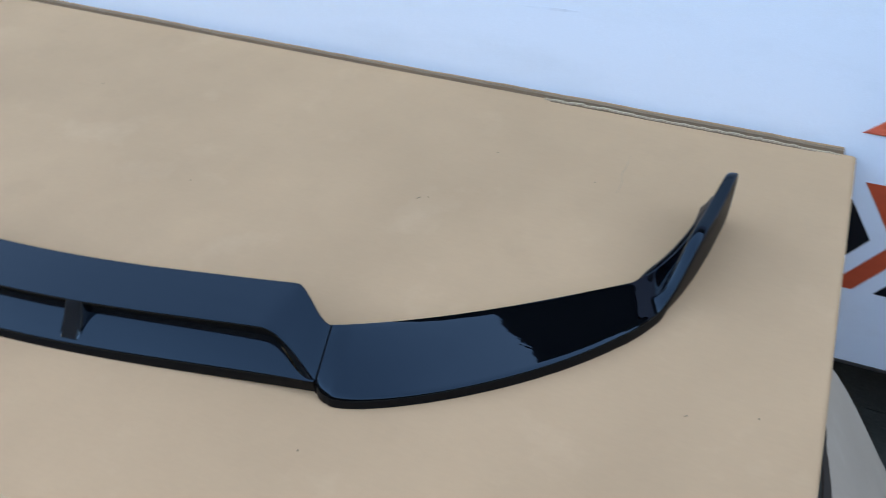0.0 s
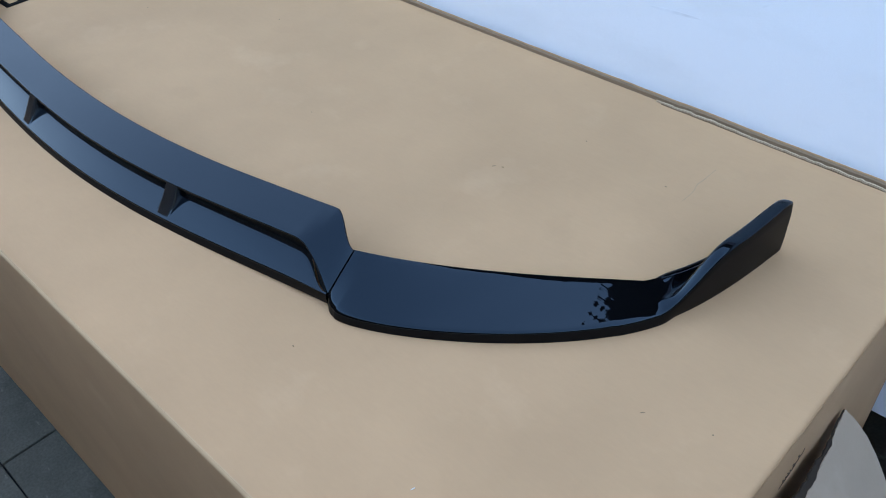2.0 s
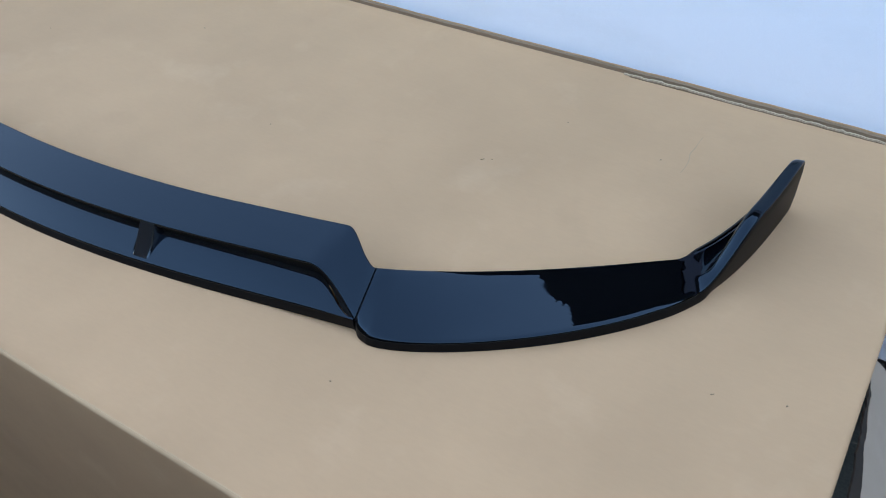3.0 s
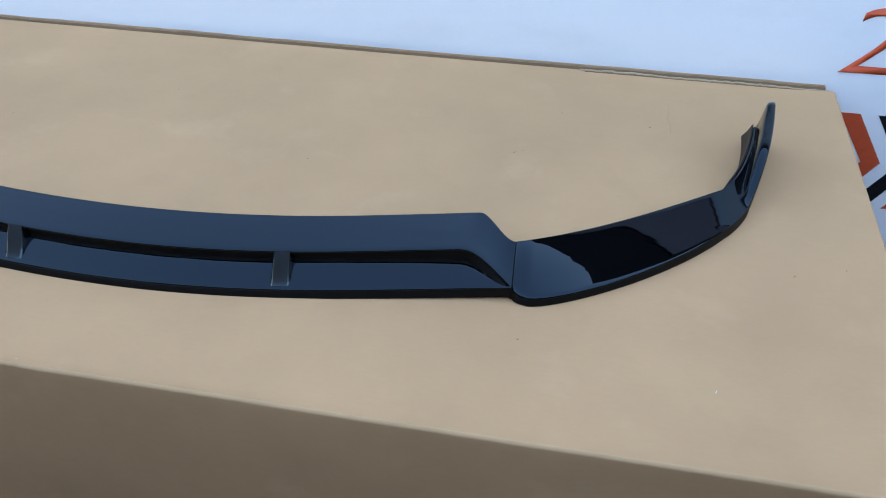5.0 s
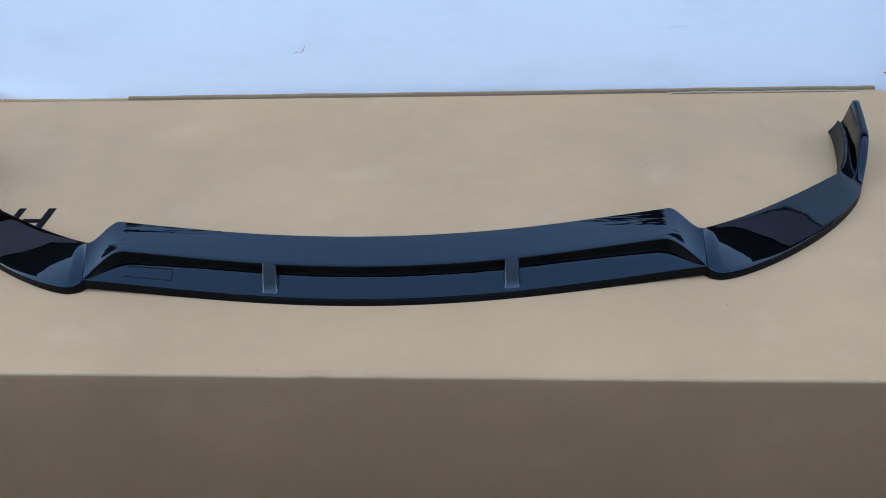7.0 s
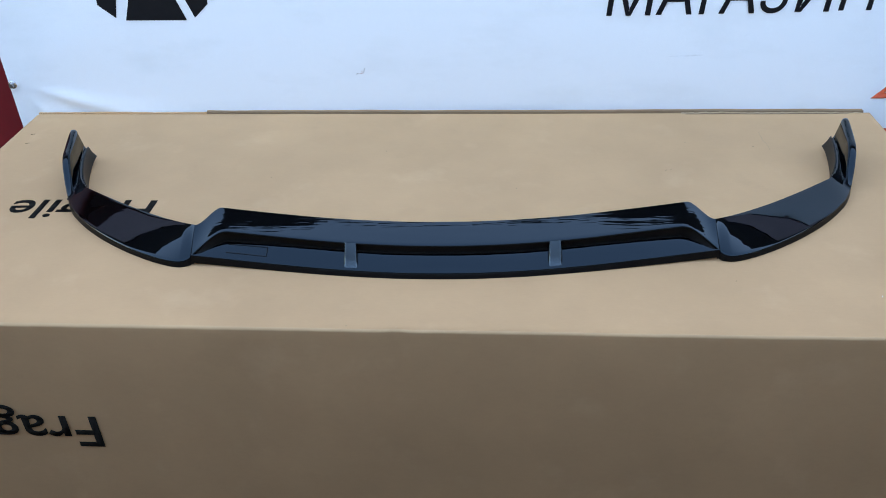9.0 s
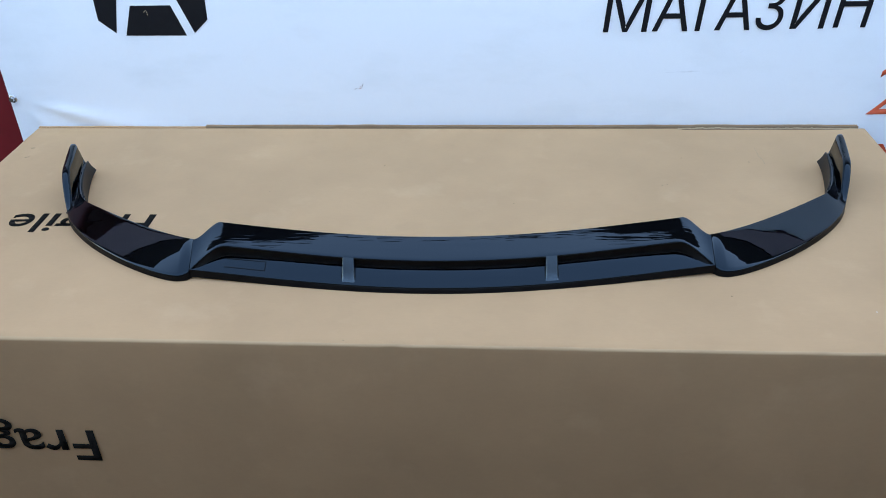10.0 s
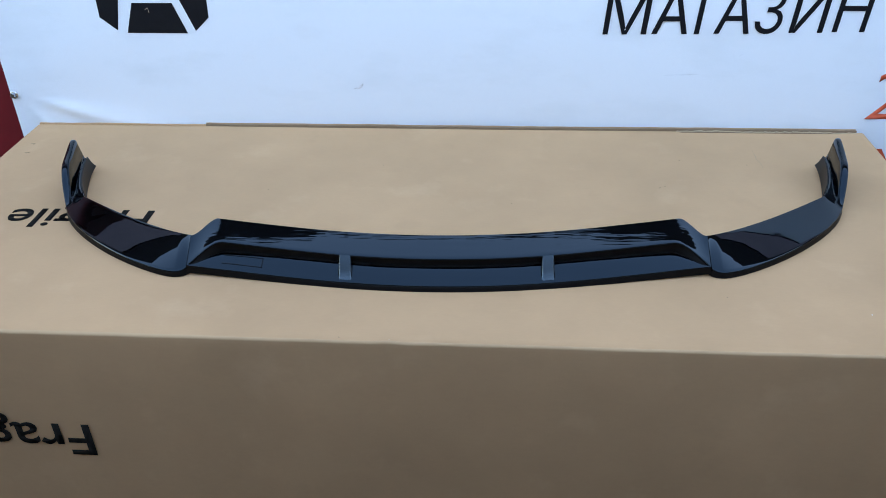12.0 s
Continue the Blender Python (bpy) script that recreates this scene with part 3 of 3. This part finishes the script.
def upper_plate():
    loops = []
    for x in xs_even(CUT - GAP, 60):
        f, b = upper_edges(x)
        rim_b = b + Vector((0, -0.0014, -0.0002))
        run = rim_b.y - f.y
        nose = edge_round(f, b, 0.0016)
        skin = []
        for i in range(1, 11):
            v = i / 10 * 0.97 + 0.03
            p = f.lerp(rim_b, v)
            p.z += run * 0.014 * v * (1 - v)
            skin.append(p)
        under = [b + Vector((0, -0.0004, -0.0006)), b + Vector((0, 0.0002, -0.0030)), b + Vector((0, -0.002, -0.0052)), f + Vector((0, 0.0028, -0.0046)), f + Vector((0, 0.0004, -0.0040))]
        loops.append([tuple(p) for p in nose + skin + under])
    return loft(loops)


def blade():
    loops = []
    for x in xs_even(CUT - GAP, 60):
        f, o, r = blade_edges(x)
        inner = r + Vector((0, 0.010, 0.0015)) * (1 - smoothstep(0.40, 0.47, abs(x)))
        deep = min(1, (r - f).length / 0.036)
        nose = edge_round(f, r, 0.0015 * deep + 0.0001)
        skin = crowned(nose[-1].lerp(r, 0.04), r - (r - f).normalized() * 0.0009 * deep, 0.0004 * deep * deep, 6)
        lip_r = [r + Vector((0, 0.0001, -0.0002)), r + Vector((0, 0.0006, -0.0012))]
        loop = [o, o.lerp(f, 0.6) + Vector((0, -0.0008, 0))] + nose + skin + lip_r + [inner + Vector((0, 0, -0.002)), inner + Vector((0, 0, -0.005)), Vector((x, o.y + 0.008, o.z + 0.0008))]
        loops.append([tuple(p) for p in loop])
    return loft(loops)


def slot_wall():
    """The dull wall behind the slot."""
    loops = []
    for x in xs_even(0.484, 40):
        f, b = upper_edges(x)
        _, o, r = blade_edges(x)
        k = 1 - smoothstep(0.42, 0.47, abs(x))
        hi = f + Vector((0, 0.004 + 0.006 * k, -0.0035))
        lo = r + Vector((0, 0.003 + 0.005 * k, -0.004))
        loops.append([tuple(p) for p in (lo, hi, hi + Vector((0, 0.003, 0)), lo + Vector((0, 0.003, 0)))])
    return loft(loops)


def keel():
    """Hidden web that carries the upper plate."""
    loops = []
    for x in xs_even(0.47, 20):
        f, b = upper_edges(x)
        _, o, r = blade_edges(x)
        hi = f.lerp(b, 0.45) + Vector((0, 0, -0.005))
        loops.append([tuple(p) for p in ((x, hi.y, o.z + 0.001), tuple(hi), (x, hi.y + 0.003, hi.z), (x, hi.y + 0.003, o.z + 0.001))])
    return loft(loops)


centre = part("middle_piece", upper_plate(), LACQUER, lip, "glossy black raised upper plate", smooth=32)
# Rear bevel (13) is dull black: its dark reflection put into the material.
strips(centre, 19, (13, 14, 15, 16, 17, 18), EDGE)
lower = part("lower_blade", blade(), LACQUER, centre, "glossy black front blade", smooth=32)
strips(lower, 18, (0, 1), EDGE)
strips(lower, 18, (14, 15, 16), MATTE)
part("slot_wall", slot_wall(), MATTE, centre, "dull black slot behind the blade", smooth=30)
part("web", keel(), MATTE, centre)


def strut(x0, x1):
    """A short bar from the upper plate down to the blade, its foot spread out."""
    loops = []
    wide = 0.0022
    steps = [(x0 - wide, 0.0), (x0 - 0.0004, 0.45), (x0 + 0.0010, 0.9), (x0 + 0.0022, 1.0)] + [(x0 + (x1 - x0) * i / 6, 1.0) for i in range(1, 6)] + [(x1 - 0.0022, 1.0), (x1 - 0.0010, 0.9), (x1 + 0.0004, 0.45), (x1 + wide, 0.0)]
    for x, k in steps:
        xt = min(max(x, x0 + 0.0002), x1 - 0.0002)
        f, b = upper_edges(xt)
        bf, o, r = blade_edges(x)
        low = 0.0032 * (1 - k)
        hi = f + Vector((0, 0.0002 + low, 0.0003 - low * 0.3))
        lo = bf.lerp(r, 0.24) + Vector((0, low, 0.0030 - low * 0.9))
        foot = bf.lerp(r, 0.12 + 0.10 * (1 - k)) + Vector((0, 0, 0.0009 * k))
        loops.append([tuple(p) for p in (f + Vector((0, 0.008, -0.004)), hi, hi.lerp(lo, 0.33), hi.lerp(lo, 0.67), lo, foot, r + Vector((0, 0.006, -0.002)))])
    return loft(loops)


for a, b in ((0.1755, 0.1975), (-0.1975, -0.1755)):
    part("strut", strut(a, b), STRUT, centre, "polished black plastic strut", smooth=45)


def badge_line(v0, v1, x0, x1):
    """A fine engraved line on the blade, from x0 to x1."""
    loops = []
    for i in range(25):
        s = i / 24
        x, v = x0 + (x1 - x0) * s, v0 + (v1 - v0) * s
        f, o, r = blade_edges(x)
        c = f.lerp(r, v) + Vector((0, 0, 0.0008))
        d = 0.0005
        along = Vector((0, 1, 0.6)).normalized() if abs(x1 - x0) > 0.01 else Vector((1, 0, 0))
        loops.append([tuple(c + along * d), tuple(c + along * d + Vector((0, -0.0003, 0.0005))), tuple(c - along * d + Vector((0, -0.0003, 0.0005))), tuple(c - along * d)])
    return loft(loops)


part("engraved_line", badge_line(0.84, 0.82, -0.418, -0.343), MATTE, centre, "fine engraved frame line")
part("engraved_line", badge_line(0.36, 0.34, -0.421, -0.345), MATTE, centre)
part("engraved_line", badge_line(0.34, 0.82, -0.3445, -0.3430), MATTE, centre)


# side pieces, built for +x and mirrored
W_BACK = ((CUT, 0.0880, 0.0555), (0.600, 0.1560, 0.0317), (0.7213, 0.2383, 0.0392), (0.7700, 0.2764, 0.0350))
W_FRONT = ((0.5049, 0.0268), (0.5500, 0.0182), (0.8206, 0.1768), (0.8300, 0.3306))
FIN = ((0.7735, 0.2060), (0.8220, 0.2630), (0.8440, 0.3440), (0.8605, 0.4640))


def wing_edges(u):
    back = bezier(W_BACK, u)
    if u < 0.06:
        k = u / 0.06
        k = math.sin(k * math.pi / 2)
        foot = Vector((CUT + GAP + (0.5049 - CUT - GAP) * (1 - math.cos(math.asin(min(1, k)))) ** 0.8, 0.0365 + (0.0275 - 0.0365) * k, 0))
        z = 0.0185 + (0.0130 - 0.0185) * k
    else:
        s = (u - 0.06) / 0.94 * 0.80
        p = bezier([(*q, 0) for q in W_FRONT], s)
        foot = Vector((p.x, p.y, 0))
        z = 0.0130 + 0.004 * smoothstep(0.2, 1.0, u)
    return back, foot, z


def fin_height(s):
    return 0.0155 + 0.0615 * smoothstep(0.23, 0.65, s) + 0.0120 * smoothstep(0.60, 1.05, s)


def flange_top(s):
    s = max(0, s)
    return 0.0350 + 0.0004 * smoothstep(0.0, 0.30, s) + 0.0028 * smoothstep(0.40, 1.0, s)


def trough_side(s):
    """How much higher the hollow begins at the end plate than at the flange."""
    return -0.010 + 0.016 * smoothstep(0.36, 0.80, s)


def trough(s):
    """Depth of the hollow between flange and end plate; it runs out towards the rear."""
    return 0.005 * smoothstep(0.30, 0.50, s) * (1 - smoothstep(0.65, 1.0, s))


FLANGE = ((0.7700, 0.2764), (0.7940, 0.3080), (0.8200, 0.3680), (0.8370, 0.4590))


def along_fin(s):
    p = bezier([(*q, 0) for q in FIN], s)
    d = bezier([(*q, 0) for q in FIN], min(1, s + 0.01)) - bezier([(*q, 0) for q in FIN], max(0, s - 0.01))
    return p, d.normalized()


def section(inner, foot, h0, h, curl, base_z, deep=0.0, rake=Vector((0, 0, 0)), th=0.0155, crown=0.0003):
    """One cut through a side piece: a sloping top whose outer rim curls up (curl 0 to 1) into the end plate."""
    flat = Vector((inner.x - foot.x, inner.y - foot.y, 0))
    run = flat.length
    inw = flat.normalized()
    up = Vector((0, 0, 1))

    def slope(d):
        k = min(1, d / run)
        return h0 + (inner.z - h0) * k + (crown * 4 * k * (1 - k)) * (1 - curl)

    def rim(d, drop):
        z = h + (slope(d) - h0) * (1 - curl) - drop * curl
        return foot + inw * d + up * z + rake

    base_z = min(base_z, h - 0.0005 + (slope(th) - h0) * (1 - curl))

    def bed(d, k):
        low = base_z + (inner.z - base_z) * k - deep * math.sin(math.pi * k ** 0.8)
        return foot + inw * d + up * (slope(d) * (1 - curl) + low * curl)

    e = 0.0022 + 0.0018 * curl
    tuck = 0.0045 * curl
    pts = [foot + inw * (tuck - 0.0016) + up * 0.0003, foot + inw * (0.6 * tuck - 0.0018) + up * h * 0.25 + rake * 0.3, foot - inw * 0.0005 + up * (h - e) * 0.8 + rake * 0.72, foot - inw * 0.0003 + up * (h - e) + rake]
    pts += [foot + inw * 0.12 * e + up * (h - 0.48 * e) + rake, foot + inw * 0.45 * e + up * (h - 0.12 * e) + rake]
    pts += [rim(1.1 * e, -0.0001), rim(th * 0.5, -0.0008), rim(th - 1.0 * e, -0.0008), rim(th - 0.35 * e, 0.0004), rim(th, 0.0032)]
    d0 = th + 0.004
    base = bed(d0, 0)
    pts += [pts[-1].lerp(base, 0.55), base]
    for k in (0.15, 0.3, 0.45, 0.6, 0.75, 0.86, 0.93, 1.0):
        pts.append(bed(d0 + (run - 0.0045 - d0) * k, k))
    pts.append(inner - inw * 0.0012 - up * 0.0006)
    pts += [inner - up * 0.0016, inner - up * 0.0042 - inw * 0.001, foot + inw * min(0.010, run * 0.5) + up * max(0.003, min(h0, base_z) - 0.008)]
    return pts


KINK = 0.66
SECTION_POINTS = len(section(Vector((0.1, 0, 0.03)), Vector((0, 0, 0)), 0.01, 0.01, 0.0, 0.01))


def wing_crown(u):
    """The skin is arched near the joint and hollow near the curl."""
    return 0.0003 + 0.0026 * smoothstep(0.0, 0.07, u) * (1 - smoothstep(0.24, 0.50, u)) - 0.0010 * smoothstep(0.60, 0.78, u) + 0.0007 * smoothstep(0.80, 0.95, u)


def wing(side):
    """The flat stretch and the curl, up to the kink of the end plate."""
    loops = []
    for i in range(64):
        u = (i / 64) ** 1.25 * 0.93
        b, foot, z = wing_edges(u)
        loops.append(section(b, foot, z, z, 0.0, z, crown=wing_crown(u)))
    for i in range(27):
        s = 0.04 + (KINK - 0.04) * i / 26
        p, d = along_fin(s)
        k = smoothstep(0.0, 0.014, fin_height(s) - 0.0165)
        b = bezier(W_BACK, min(1, 0.950 + 0.05 * (s - 0.04) / 0.10))
        q = bezier([(*v, 0) for v in FLANGE], max(0, (s - 0.14) / 0.88))
        inner = b if s < 0.14 else Vector((q.x, q.y, flange_top((s - 0.14) / 0.88)))
        loops.append(section(inner, p, 0.0165, max(0.0165, fin_height(s)), k, inner.z + trough_side(s), trough(s), crown=wing_crown(1.0)))
    return loft([[(p[0] * side, p[1], p[2]) for p in loop] for loop in loops])


def end_plate(side):
    loops = []
    for i in range(25):
        s = KINK - 0.004 + (1.004 - KINK) * i / 24
        p, d = along_fin(min(1, s))
        q = bezier([(*v, 0) for v in FLANGE], min(1, max(0, (s - 0.14) / 0.88)))
        rake = d * (-0.011 * smoothstep(0.75, 1.0, s))
        z = flange_top((s - 0.14) / 0.88)
        h = fin_height(s) - 0.0045 * (1 - math.sqrt(1 - min(1, max(0, (s - 0.955) / 0.047)) ** 2))
        loops.append(section(Vector((q.x, q.y, z)), p, 0.0165, h, 1.0, z + trough_side(s), trough(s), rake))
    return loft([[(p[0] * side, p[1], p[2]) for p in loop] for loop in loops])


def flange(side):
    """The inner lip that rises where the side piece meets the wheel arch."""
    loops = []
    n = 30
    for i in range(n + 1):
        s = i / n
        p = bezier([(*q, 0) for q in FLANGE], s)
        d = (bezier([(*q, 0) for q in FLANGE], min(1, s + 0.01)) - bezier([(*q, 0) for q in FLANGE], max(0, s - 0.01))).normalized()
        inw = Vector((-d.y, d.x, 0))
        h = flange_top(s) - 0.008 + 0.0088 * smoothstep(0.0, 0.24, s)
        foot = 0.018 * (1 - smoothstep(0.0, 0.35, s)) + 0.003 + 0.009 * smoothstep(0.6, 1.0, s)
        out = inw * (0.002 * s + 0.008 * s ** 4)
        loop = [p + Vector((0, 0, h)), p + inw * 0.0022 + Vector((0, 0, h - 0.0006)), p + inw * 0.0030 + out * 0.4 + Vector((0, 0, (h + foot) * 0.5)), p + out + inw * 0.004 + d * 0.004 * s + Vector((0, 0, foot)),
                p + out + d * 0.004 * s + Vector((0, 0, foot)), p - inw * 0.0008 + out * 0.4 + Vector((0, 0, (h + foot) * 0.5))]
        loops.append([(q[0] * side, q[1], q[2]) for q in loop])
    return loft(loops)


def seam(side):
    """Black joint between the middle and a side piece, set a little below their tops."""
    b, foot, z = wing_edges(0.0)
    pts = [p - Vector((0, 0, 0.0007)) if p.z > 0.004 else p for p in section(b, foot, z, z, 0.0, z)]
    return loft([[((CUT + d) * side, p.y + 0.0004, p.z) for p in pts] for d in (-0.0022, 0.0012)])


for side in (1, -1):
    part("joint", seam(side), MATTE, lip, "black joint line")
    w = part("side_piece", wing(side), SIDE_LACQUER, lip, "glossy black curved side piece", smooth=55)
    strips(w, SECTION_POINTS, (0, 1, 2), EDGE)
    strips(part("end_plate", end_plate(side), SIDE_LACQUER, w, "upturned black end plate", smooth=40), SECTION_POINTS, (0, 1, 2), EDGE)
    part("inner_flange", flange(side), SATIN, w, "satin black mounting flange", smooth=40)

# ---------------------------------------------------------------- paving
pavement = new("pavement")
tagged(pavement, "dark grey square paving slabs in a plain grid", "pavement", kind="structure")
S = 0.40
bm = block((0.0018, 0.0018, -0.06), (S - 0.0018, S - 0.0018, 0.0), 0.0016)
stone = part("paving_slab", bm, STONE, pavement, smooth=0)
stone.location = (-0.29, -0.288, 0)
slab_mesh = stone.data
for i in range(-9, 9):
    for j in range(-9, 4):
        if (i, j) == (0, 0):
            continue
        o = new("paving_slab", slab_mesh)
        o.parent = pavement
        o.location = (-0.29 + S * i, -0.288 + S * j, 0.0012 * (noise.noise((i * 1.7, j * 2.1, 0)) - 0.6))
        o.rotation_euler = (0.002 * noise.noise((i, j, 4)), 0.002 * noise.noise((i, j, 8)), 0)
